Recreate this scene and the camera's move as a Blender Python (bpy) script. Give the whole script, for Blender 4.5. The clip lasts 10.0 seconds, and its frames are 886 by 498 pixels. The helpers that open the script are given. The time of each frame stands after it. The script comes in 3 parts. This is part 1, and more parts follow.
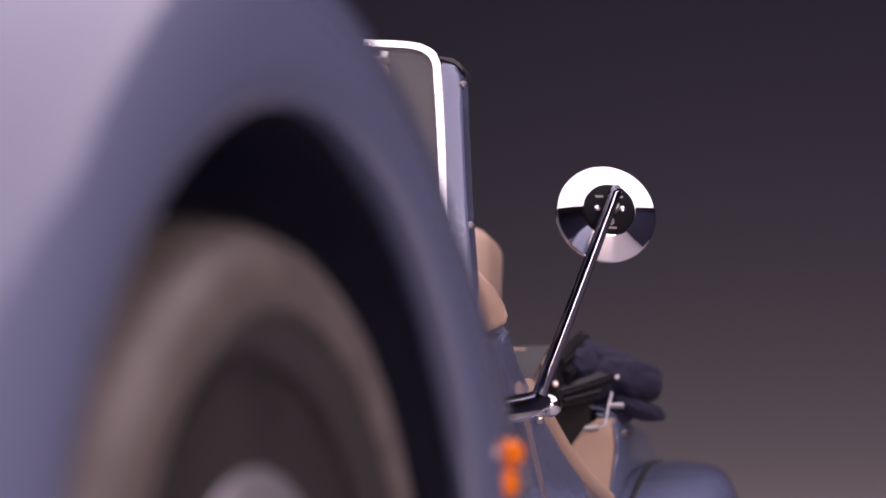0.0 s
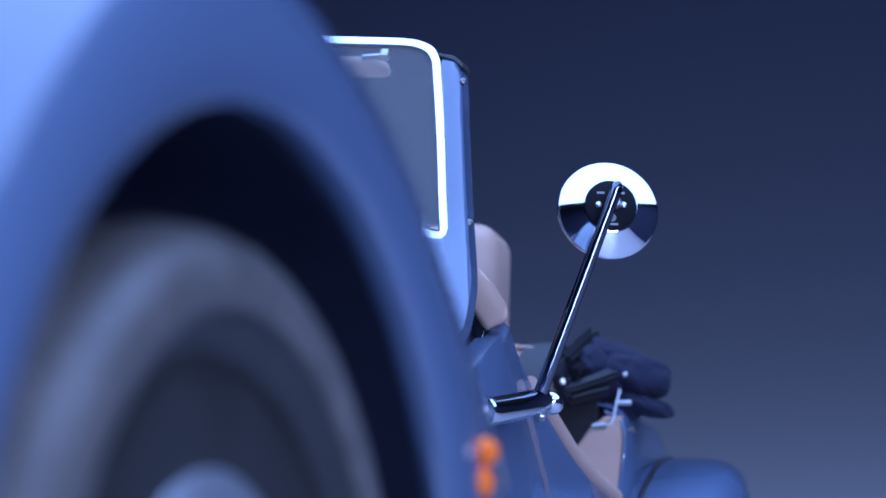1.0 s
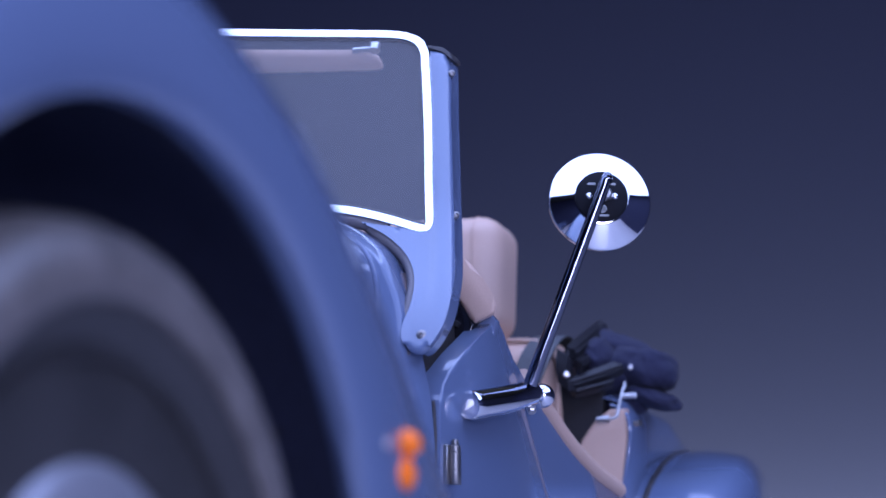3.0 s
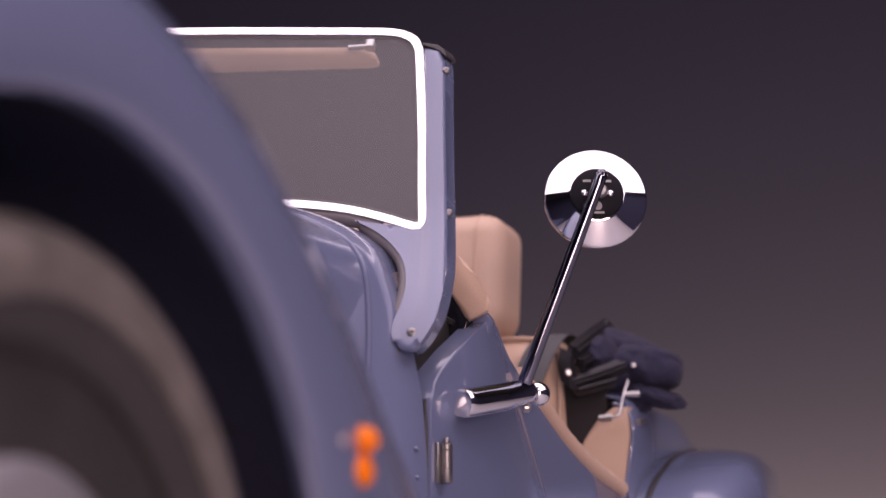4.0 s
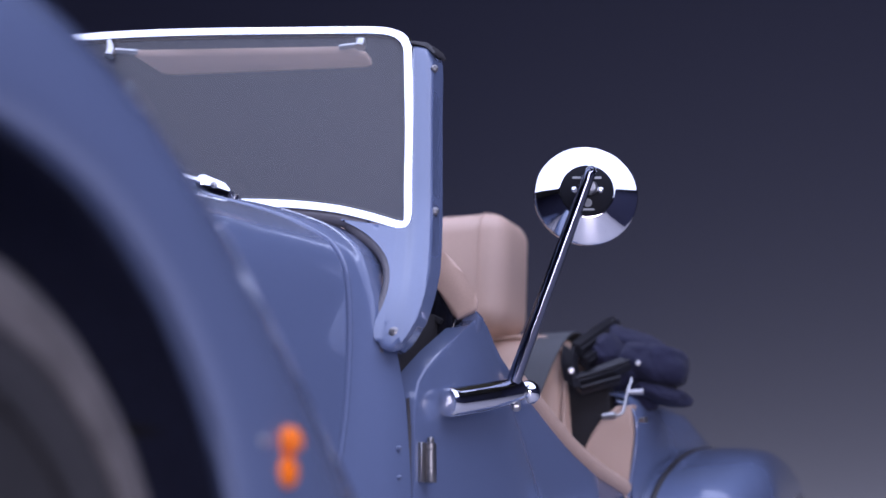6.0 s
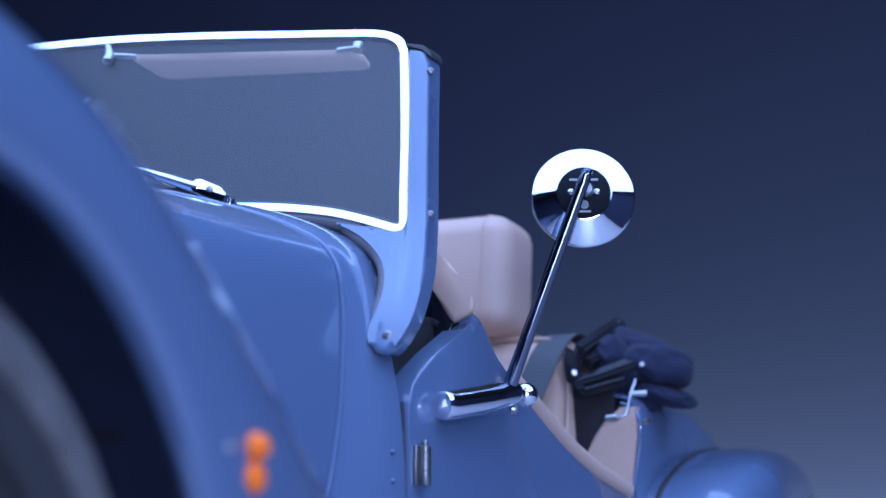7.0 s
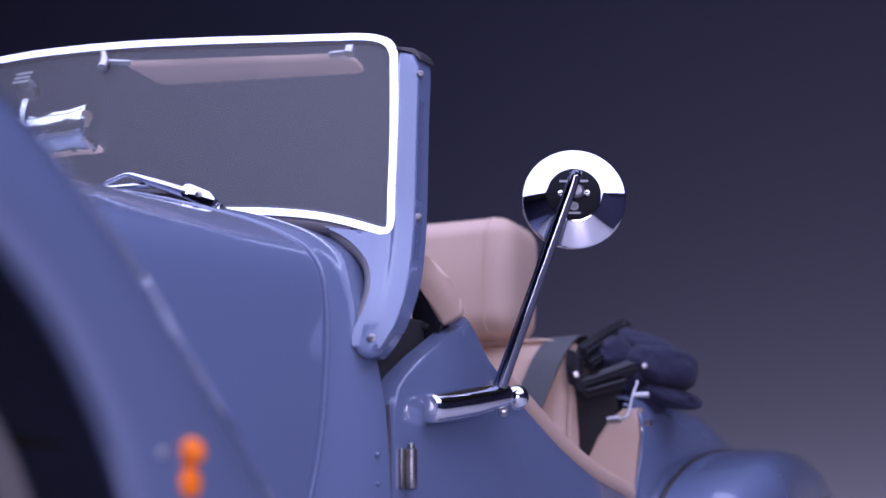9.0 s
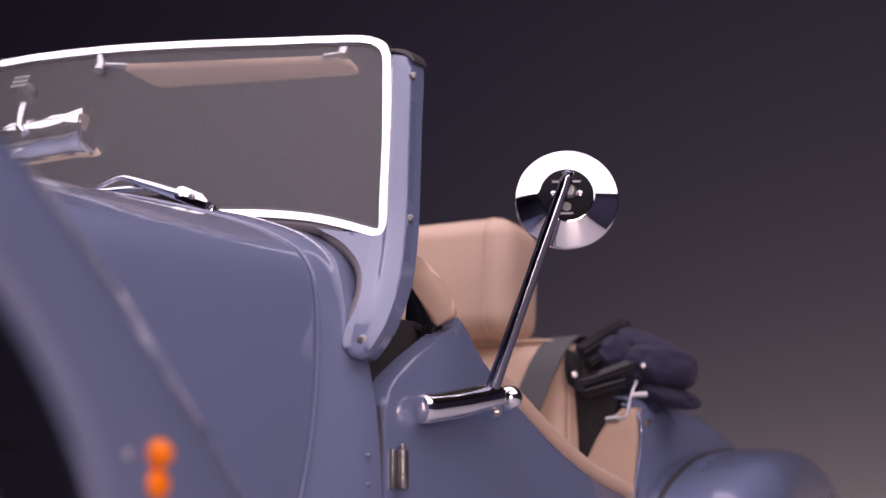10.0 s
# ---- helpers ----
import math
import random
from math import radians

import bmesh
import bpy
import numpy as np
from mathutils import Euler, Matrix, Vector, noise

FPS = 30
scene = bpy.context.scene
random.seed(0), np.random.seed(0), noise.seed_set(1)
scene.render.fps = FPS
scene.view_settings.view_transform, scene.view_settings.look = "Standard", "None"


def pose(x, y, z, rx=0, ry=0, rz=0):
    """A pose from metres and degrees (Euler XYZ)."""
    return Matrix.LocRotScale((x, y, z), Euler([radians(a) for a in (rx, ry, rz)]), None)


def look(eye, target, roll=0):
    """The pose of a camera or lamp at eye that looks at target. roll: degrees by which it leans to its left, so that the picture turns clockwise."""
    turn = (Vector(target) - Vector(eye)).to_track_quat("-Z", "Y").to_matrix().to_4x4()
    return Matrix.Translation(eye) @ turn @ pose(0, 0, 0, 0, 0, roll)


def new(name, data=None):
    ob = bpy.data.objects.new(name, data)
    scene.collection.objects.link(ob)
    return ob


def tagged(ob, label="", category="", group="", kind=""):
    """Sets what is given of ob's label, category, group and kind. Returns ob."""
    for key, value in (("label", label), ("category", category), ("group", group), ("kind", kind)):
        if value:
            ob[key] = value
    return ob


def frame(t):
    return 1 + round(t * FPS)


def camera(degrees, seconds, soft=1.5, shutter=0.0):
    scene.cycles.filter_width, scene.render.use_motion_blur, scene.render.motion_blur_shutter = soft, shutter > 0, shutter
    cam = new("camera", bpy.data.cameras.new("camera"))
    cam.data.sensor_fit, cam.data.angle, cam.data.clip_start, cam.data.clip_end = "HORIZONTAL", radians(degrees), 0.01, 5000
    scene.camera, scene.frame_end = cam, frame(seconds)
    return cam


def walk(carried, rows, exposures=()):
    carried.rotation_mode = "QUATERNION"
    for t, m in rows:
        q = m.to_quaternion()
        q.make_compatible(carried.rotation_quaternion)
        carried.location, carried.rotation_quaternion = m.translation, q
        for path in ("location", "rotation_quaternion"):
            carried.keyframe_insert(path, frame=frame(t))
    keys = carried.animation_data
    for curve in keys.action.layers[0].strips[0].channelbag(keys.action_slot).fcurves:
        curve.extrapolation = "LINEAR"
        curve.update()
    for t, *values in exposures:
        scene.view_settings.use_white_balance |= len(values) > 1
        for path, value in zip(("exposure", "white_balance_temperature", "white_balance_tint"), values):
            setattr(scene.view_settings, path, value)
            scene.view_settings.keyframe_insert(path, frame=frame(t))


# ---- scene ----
cam = camera(21.0, 10.0, soft=1.7)

PATH = [
    (0, (1.376, -1.442, 0.366), (0.817, 0.448, 0.711), 0.2),
    (0.5, (1.402, -1.43, 0.367), (0.824, 0.454, 0.711), 0.1),
    (1, (1.43, -1.413, 0.368), (0.833, 0.465, 0.711), 0.0),
    (1.5, (1.458, -1.397, 0.367), (0.843, 0.475, 0.709), 0.1),
    (2, (1.494, -1.378, 0.364), (0.857, 0.486, 0.708), 0.1),
    (2.5, (1.529, -1.365, 0.366), (0.871, 0.493, 0.708), 0.0),
    (4, (1.635, -1.312, 0.362), (0.91, 0.52, 0.704), -0.0),
    (4.5, (1.666, -1.292, 0.362), (0.923, 0.533, 0.705), -0.0),
    (5, (1.702, -1.277, 0.36), (0.937, 0.538, 0.704), -0.1),
    (5.5, (1.731, -1.261, 0.361), (0.947, 0.547, 0.704), -0.1),
    (7, (1.818, -1.219, 0.369), (0.979, 0.564, 0.709), -0.2),
    (7.5, (1.846, -1.205, 0.37), (0.991, 0.571, 0.711), -0.3),
    (8, (1.875, -1.192, 0.371), (1.003, 0.576, 0.711), -0.3),
    (8.5, (1.899, -1.176, 0.37), (1.01, 0.583, 0.711), -0.3),
    (9, (1.928, -1.165, 0.371), (1.023, 0.586, 0.712), -0.3),
    (9.5, (1.957, -1.155, 0.371), (1.037, 0.588, 0.711), -0.4),
    (10, (1.984, -1.143, 0.371), (1.049, 0.592, 0.712), -0.4),
]
# the studio's colour drifts between warm and blue
TINTS = [(0, -0.17, 7500, 39), (0.3, -0.2, 6300, 30), (0.6, -0.2, 5100, 22), (1.1, -0.08, 3900, 17), (1.6, 0.0, 3800, 18), (2.7, 0.0, 3950, 29), (3.2, 0.0, 5200, 29), (3.8, 0.0, 7300, 38), (4.2, 0.0, 7800, 41),
         (5.0, 0.0, 6700, 36), (5.7, 0.0, 5700, 28), (6.3, 0.0, 5000, 20), (6.9, 0.0, 4150, 14), (7.5, 0.0, 3900, 16), (8.3, 0.0, 4150, 25), (8.9, 0.0, 5000, 38), (9.2, 0.0, 5800, 36), (9.5, 0.0, 6400, 40), (9.8, 0.0, 7200, 37), (10, 0.0, 7400, 35)]
walk(cam, [(t, look(eye, target, roll)) for t, eye, target, roll in PATH], TINTS)

cam.data.dof.use_dof = True
cam.data.dof.focus_distance = 2.98
cam.data.dof.aperture_fstop = 2.8

# ---- light ----
world = bpy.data.worlds.new("studio_dark")
scene.world = world
world.use_nodes = True
world.node_tree.nodes["Background"].inputs[0].default_value = (0.05, 0.05, 0.09, 1)
world.node_tree.nodes["Background"].inputs[1].default_value = 0.3


def area(name, eye, target, sx, sy, watts, color):
    d = bpy.data.lights.new(name, "AREA")
    d.shape, d.size, d.size_y, d.energy, d.color = "RECTANGLE", sx, sy, watts, color
    o = new(name, d)
    o.matrix_world = look(eye, target)
    return o


area("overhead_softbox_light", (1.4, 0.0, 3.7), (1.4, 0.001, 0), 8.8, 5.6, 362, (0.83, 0.86, 1.0))
# the front lamp is unseen fill, added to brighten tyre, arch and wing flank
area("front_softbox_light", (4.3, -3.9, 1.3), (0.8, 0.0, 0.6), 2.0, 1.6, 130, (1.0, 0.89, 0.85))
area("wall_wash_light", (0.1, 5.70, 0.04), (0.1, 6.0, 0.62), 3.8, 0.12, 185, (1.0, 0.92, 0.55))


# ---- materials ----
def material(name, color, rough=0.5, metal=0.0, coat=0.0, bump=0.0, scale=60.0, vary=0.06, rvary=0.05, sheen=0.0, big=3.0):
    m = bpy.data.materials.new(name)
    m.use_nodes = True
    nt = m.node_tree
    b = nt.nodes["Principled BSDF"]
    b.inputs["Metallic"].default_value = metal
    b.inputs["Coat Weight"].default_value = coat
    b.inputs["Coat Roughness"].default_value = 0.04
    b.inputs["Sheen Weight"].default_value = sheen
    tc = nt.nodes.new("ShaderNodeTexCoord")
    fine = nt.nodes.new("ShaderNodeTexNoise")
    fine.inputs["Scale"].default_value, fine.inputs["Detail"].default_value = scale, 6
    wide = nt.nodes.new("ShaderNodeTexNoise")
    wide.inputs["Scale"].default_value, wide.inputs["Detail"].default_value = big, 3
    for n in (fine, wide):
        nt.links.new(tc.outputs["Object"], n.inputs["Vector"])
    add = nt.nodes.new("ShaderNodeMath")
    add.operation = "ADD"
    nt.links.new(fine.outputs["Fac"], add.inputs[0])
    nt.links.new(wide.outputs["Fac"], add.inputs[1])
    tone = nt.nodes.new("ShaderNodeMapRange")
    tone.inputs["From Min"].default_value, tone.inputs["From Max"].default_value = 0.6, 1.4
    tone.inputs["To Min"].default_value, tone.inputs["To Max"].default_value = 1 - vary, 1 + vary
    nt.links.new(add.outputs[0], tone.inputs["Value"])
    mul = nt.nodes.new("ShaderNodeVectorMath")
    mul.operation = "SCALE"
    mul.inputs[0].default_value = color
    nt.links.new(tone.outputs[0], mul.inputs["Scale"])
    nt.links.new(mul.outputs[0], b.inputs["Base Color"])
    rr = nt.nodes.new("ShaderNodeMapRange")
    rr.inputs["To Min"].default_value, rr.inputs["To Max"].default_value = max(0.01, rough - rvary), rough + rvary
    nt.links.new(wide.outputs["Fac"], rr.inputs["Value"])
    nt.links.new(rr.outputs[0], b.inputs["Roughness"])
    if bump:
        bp = nt.nodes.new("ShaderNodeBump")
        bp.inputs["Strength"].default_value, bp.inputs["Distance"].default_value = bump, 0.002
        nt.links.new(fine.outputs["Fac"], bp.inputs["Height"])
        nt.links.new(bp.outputs[0], b.inputs["Normal"])
    return m


PAINT = material("body_paint", (0.140, 0.172, 0.282), 0.24, coat=1.0, vary=0.03, scale=400, big=1.5)
CHROME = material("chrome", (0.86, 0.86, 0.88), 0.05, 1.0, vary=0.02, rvary=0.02)
# plain chrome, its colour darkened to give the stem a dark reflection
STEMCHROME = material("dark_chrome", (0.20, 0.21, 0.27), 0.06, 1.0, vary=0.03, rvary=0.02)
STEEL = material("steel", (0.50, 0.49, 0.49), 0.36, 1.0, vary=0.08, scale=200)
HINGESTEEL = material("dull_hinge_steel", (0.27, 0.26, 0.26), 0.42, 1.0, vary=0.1, scale=200)
BRIGHT = material("polished_frame", (0.93, 0.94, 0.95), 0.16, 1.0, vary=0.02, rvary=0.03)
LEATHER = material("tan_leather", (0.60, 0.42, 0.315), 0.5, bump=0.14, scale=420, vary=0.07, big=9)
TRIM = material("tan_trim", (0.57, 0.40, 0.30), 0.5, bump=0.3, scale=420, vary=0.06)
BLACK = material("black_plastic", (0.009, 0.009, 0.012), 0.7, bump=0.1, scale=300, vary=0.2)
DISC = material("matt_black_disc", (0.006, 0.006, 0.009), 0.55, vary=0.2)
DISC.node_tree.nodes["Principled BSDF"].inputs["Specular IOR Level"].default_value = 0.12
GLOSSBLACK = material("black_enamel", (0.008, 0.008, 0.012), 0.15, coat=0.3, vary=0.2)
LINER = material("arch_liner", (0.023, 0.026, 0.056), 0.7, bump=0.4, scale=90, vary=0.3)
# one rubber in two tones: lit shoulder lighter, shaded inner wall darker
RUBBER = material("dusty_tyre_rubber", (0.125, 0.112, 0.104), 0.38, bump=0.4, scale=120, vary=0.45, big=16)
WALLRUBBER = material("tyre_sidewall", (0.03, 0.028, 0.028), 0.5, bump=0.3, scale=140, vary=0.3, big=12)
GASKET = material("grey_rubber_gasket", (0.13, 0.12, 0.13), 0.4, vary=0.1)
SEAL = material("rubber_seal", (0.04, 0.037, 0.04), 0.5, vary=0.2)
HINGE = material("dark_hinge_metal", (0.016, 0.015, 0.019), 0.45, 0.2, bump=0.1, scale=200, vary=0.2)
FABRIC = material("navy_canvas", (0.011, 0.011, 0.036), 0.85, bump=0.4, scale=700, vary=0.2, sheen=0.04, big=14)
STRAP = material("grey_webbing", (0.075, 0.078, 0.085), 0.7, bump=0.4, scale=600, vary=0.15)
CARPET = material("dark_carpet", (0.02, 0.018, 0.02), 0.95, bump=0.7, scale=500, vary=0.3)
AMBER = material("amber_lens", (1.0, 0.215, 0.0), 0.25, vary=0.05)
AMBER.node_tree.nodes["Principled BSDF"].inputs["Specular IOR Level"].default_value = 0.25
RIM = material("wheel_rim_paint", (0.30, 0.30, 0.33), 0.36, 0.4, vary=0.05)
WALL = material("backdrop_paint", (0.0158, 0.0168, 0.0445), 0.85, bump=0.05, scale=30, vary=0.05, big=0.7)
FLOOR = material("studio_floor", (0.42, 0.40, 0.42), 0.45, bump=0.1, scale=60, vary=0.1, big=1.2)
PALE = material("pale_print", (0.38, 0.38, 0.38), 0.6)
GREYLENS = material("mirror_silver", (0.9, 0.9, 0.9), 0.02, 1.0, vary=0.01, rvary=0.01)
GLASS = bpy.data.materials.new("screen_glass")
GLASS.use_nodes = True
gn = GLASS.node_tree.nodes
gn.remove(gn["Principled BSDF"])
g_clear, g_gloss, g_mix = gn.new("ShaderNodeBsdfTransparent"), gn.new("ShaderNodeBsdfGlossy"), gn.new("ShaderNodeMixShader")
g_clear.inputs["Color"].default_value = (0.95, 0.97, 0.97, 1)
g_gloss.inputs["Roughness"].default_value = 0.5
g_mix.inputs[0].default_value = 0.042
g_gloss.inputs["Color"].default_value = (1.0, 0.97, 0.96, 1)
for a, b in ((g_clear.outputs[0], g_mix.inputs[1]), (g_gloss.outputs[0], g_mix.inputs[2]), (g_mix.outputs[0], gn["Material Output"].inputs["Surface"])):
    GLASS.node_tree.links.new(a, b)


# ---- mesh helpers ----
def part(name, bm, mat, parent=None, label="", sharp=40):
    bmesh.ops.recalc_face_normals(bm, faces=bm.faces)
    me = bpy.data.meshes.new(name)
    bm.to_mesh(me)
    bm.free()
    me.materials.append(mat)
    me.shade_smooth()
    me.set_sharp_from_angle(angle=radians(sharp))
    ob = new(name, me)
    ob.parent = parent
    return tagged(ob, label) if label else ob


def grid(bm, rows, close=False, caps=False):
    vs = [[bm.verts.new(p) for p in r] for r in rows]
    n = len(rows[0])
    for a, b in zip(vs, vs[1:]):
        for j in range(n if close else n - 1):
            k = (j + 1) % n
            bm.faces.new((a[j], a[k], b[k], b[j]))
    if caps:
        bm.faces.new(vs[0][::-1])
        bm.faces.new(vs[-1])
    return bm


def shell(rows, thick):
    """A sheet of that thickness over rows of points."""
    bm = grid(bmesh.new(), rows)
    bmesh.ops.recalc_face_normals(bm, faces=bm.faces)
    bmesh.ops.solidify(bm, geom=bm.faces[:], thickness=thick)
    return bm


def smooth(points, n):
    """Catmull-Rom through points, n steps to a span."""
    p = [Vector(q) for q in points]
    p = [2 * p[0] - p[1]] + p + [2 * p[-1] - p[-2]]
    out = []
    for i in range(1, len(p) - 2):
        for k in range(n):
            t = k / n
            a, b, c, d = p[i - 1:i + 3]
            out.append(0.5 * (2 * b + (c - a) * t + (2 * a - 5 * b + 4 * c - d) * t * t + (3 * b - a - 3 * c + d) * t ** 3))
    return out + [p[-2]]


def tube(points, radius, n=12, bm=None, flat=1.0):
    """A round bar along points; radius may be one number or one a point."""
    bm = bm or bmesh.new()
    p = [Vector(q) for q in points]
    rs = radius if isinstance(radius, (list, tuple)) else [radius] * len(p)
    up = Vector((0.13, 0.21, 0.97))
    rows = []
    for i, q in enumerate(p):
        d = (p[min(i + 1, len(p) - 1)] - p[max(i - 1, 0)]).normalized()
        a = d.cross(up).normalized()
        b = a.cross(d)
        rows.append([q + rs[i] * (math.cos(k * math.tau / n) * a + flat * math.sin(k * math.tau / n) * b) for k in range(n)])
    return grid(bm, rows, True, True)


def lathe(profile, m, n=40, bm=None, caps=True):
    """Profile of (radius, height) turned about the z axis of m."""
    bm = bm or bmesh.new()
    rows = [[m @ Vector((max(r, 1e-4) * math.cos(k * math.tau / n), max(r, 1e-4) * math.sin(k * math.tau / n), h)) for k in range(n)] for r, h in profile]
    return grid(bm, rows, True, caps)


def box(m, size, bevel=0.005, seg=2, bm=None):
    bm = bm or bmesh.new()
    made = bmesh.ops.create_cube(bm, size=1, matrix=m @ Matrix.Diagonal((*size, 1)))
    if bevel:
        edges = list({e for v in made["verts"] for e in v.link_edges})
        bmesh.ops.bevel(bm, geom=edges, offset=bevel, segments=seg, profile=0.5, affect="EDGES")
    return bm


def plate(outline, place, thick, bevel=0.003, seg=2):
    """An outline of (u, v), laid by place(u, v, depth), with a rounded front edge."""
    bm = bmesh.new()
    front = [bm.verts.new(place(u, v, 0)) for u, v in outline]
    back = [bm.verts.new(place(u, v, thick)) for u, v in outline]
    n = len(outline)
    f = bm.faces.new(front)
    bm.faces.new(back[::-1])
    for i in range(n):
        bm.faces.new((front[i], front[(i + 1) % n], back[(i + 1) % n], back[i]))
    if bevel:
        bmesh.ops.bevel(bm, geom=list(f.edges), offset=bevel, segments=seg, profile=0.5, affect="EDGES")
    return bm


def toward(at, direction, spin=0):
    """A pose at a point whose z axis runs along direction."""
    return Matrix.Translation(at) @ Vector(direction).to_track_quat("Z", "Y").to_matrix().to_4x4() @ pose(0, 0, 0, 0, 0, spin)


def screw(at, direction, r, parent, mat=None):
    m = toward(at, direction)
    bm = lathe([(r, -0.004), (r, 0.0008), (r * 0.8, 0.0018), (r * 0.35, 0.0022), (r * 0.3, 0.0008), (0, 0.0008)], m, 16)
    return part("screw", bm, mat or STEEL, parent)


def empty(name, at=(0, 0, 0), parent=None):
    ob = new(name)
    ob.location = at
    ob.parent = parent
    return ob


# ---- studio ----
def slab(name, m, size, mat, label, cat):
    return tagged(part(name, box(m, size, 0), mat), label, cat, kind="structure")


slab("floor", pose(0, 0, -0.05), (13, 12.4, 0.1), FLOOR, "smooth dark grey studio floor", "floor")
slab("wall_north", pose(0, 6.1, 2.1), (13, 0.2, 4.4), WALL, "plain dark indigo studio backdrop wall", "wall")
slab("wall_south", pose(0, -6.1, 2.1), (13, 0.2, 4.4), WALL, "plain dark studio wall", "wall")
slab("wall_west", pose(-6.4, 0, 2.1), (0.2, 12, 4.4), WALL, "plain dark studio wall", "wall")
slab("wall_east", pose(6.4, 0, 2.1), (0.2, 12, 4.4), WALL, "plain dark studio wall", "wall")
slab("ceiling", pose(0, 0, 4.35), (13, 12.4, 0.1), BLACK, "black studio ceiling", "ceiling")

# ---- the car ----
car = tagged(empty("vintage_roadster"), "pale blue-grey vintage open roadster with tan leather, parked indoors", "car")
HUB = Vector((0, 0, 0.32))


def sweep_wing(lips, crests, profile, n=5):
    """Rows of a wing: from its lip to its crest, then over the top and inboard."""
    L, C = smooth(lips, n), smooth(crests, n)
    rows = []
    for a, c in zip(L, C):
        out = (c - a).normalized()
        row = []
        for t, x, extra in profile:
            q = a.lerp(c, t) + out * extra
            row.append((x, q.y, q.z))
        rows.append(row)
    return rows


def front_wing():
    lips = [(0, 0.40 * math.cos(radians(a)), 0.32 + 0.399 * math.sin(radians(a))) for a in
            (-14, -5, 5, 15, 25, 35, 47, 58, 68, 80, 90, 102, 115, 130, 145, 160, 175, 190)]
    lips[0], lips[1] = (0, 0.43, 0.19), (0, 0.405, 0.27)
    crests = [(0, 1.22, 0.27), (0, 1.02, 0.385), (0, 0.85, 0.475), (0, 0.72, 0.56), (0, 0.60, 0.64), (0, 0.50, 0.705), (0, 0.40, 0.762),
              (0, 0.31, 0.812), (0, 0.23, 0.847), (0, 0.12, 0.882), (0, 0.02, 0.897), (0, -0.10, 0.890), (0, -0.22, 0.86), (0, -0.34, 0.785),
              (0, -0.44, 0.685), (0, -0.50, 0.565), (0, -0.53, 0.44), (0, -0.52, 0.30)]
    prof = [(0.03, 0.845, 0), (0.0, 0.852, 0), (-0.015, 0.862, 0), (0.0, 0.872, 0), (0.05, 0.877, 0), (0.15, 0.880, 0), (0.3, 0.880, 0), (0.41, 0.876, 0), (0.52, 0.868, 0), (0.63, 0.853, 0),
            (0.725, 0.830, 0), (0.825, 0.798, 0), (0.91, 0.765, 0), (1, 0.725, -0.005), (1, 0.67, 0.003), (1, 0.61, -0.003), (1, 0.56, -0.025), (1, 0.52, -0.07), (1, 0.49, -0.13)]
    rows = sweep_wing(lips, crests, prof)
    return part("front_wing", shell(rows, 0.004), PAINT, car, "blue-grey painted front wing sweeping over the wheel")


wing = front_wing()

# liner and baffle inside the front arch
rows = []
for a in range(-20, 205, 9):
    d = Vector((0, math.cos(radians(a)), math.sin(radians(a))))
    rows.append([tuple(HUB + d * r + Vector((x, 0, 0))) for x, r in ((0.852, 0.405), (0.80, 0.43), (0.70, 0.44), (0.58, 0.43), (0.53, 0.40), (0.525, 0.2), (0.525, 0.02))])
part("arch_liner", shell(rows, 0.003), LINER, wing)
part("baffle", box(pose(0.775, 0.372, 0.557, 4), (0.15, 0.02, 0.035), 0.004), BLACK, wing, "black stiffening lip inside the arch")

# side marker lamp
mk = part("side_marker_lamp", plate([(0.0165 * math.cos(k * math.tau / 28), 0.0275 * math.sin(k * math.tau / 28)) for k in range(28)], lambda u, v, d: Vector((0.878 - d, 0.424 + u, 0.523 + v)), 0.008, 0.002), SEAL, car, "amber side marker lamp on a dark base")


def lamp_lens(z, ry, rz, rx):
    bm = bmesh.new()
    bmesh.ops.create_uvsphere(bm, u_segments=24, v_segments=14, radius=1, matrix=Matrix.Translation((0.880, 0.424, z)) @ Matrix.Diagonal((rx, ry, rz, 1)))
    return part("lens", bm, AMBER, mk, "domed amber lens")


lamp_lens(0.5365, 0.0125, 0.0118, 0.013)
lamp_lens(0.5120, 0.0138, 0.0130, 0.008)
# small stud put in for the amber lens's reflection in the paint
screw((0.880, 0.384, 0.533), (1, 0, 0), 0.004, wing)


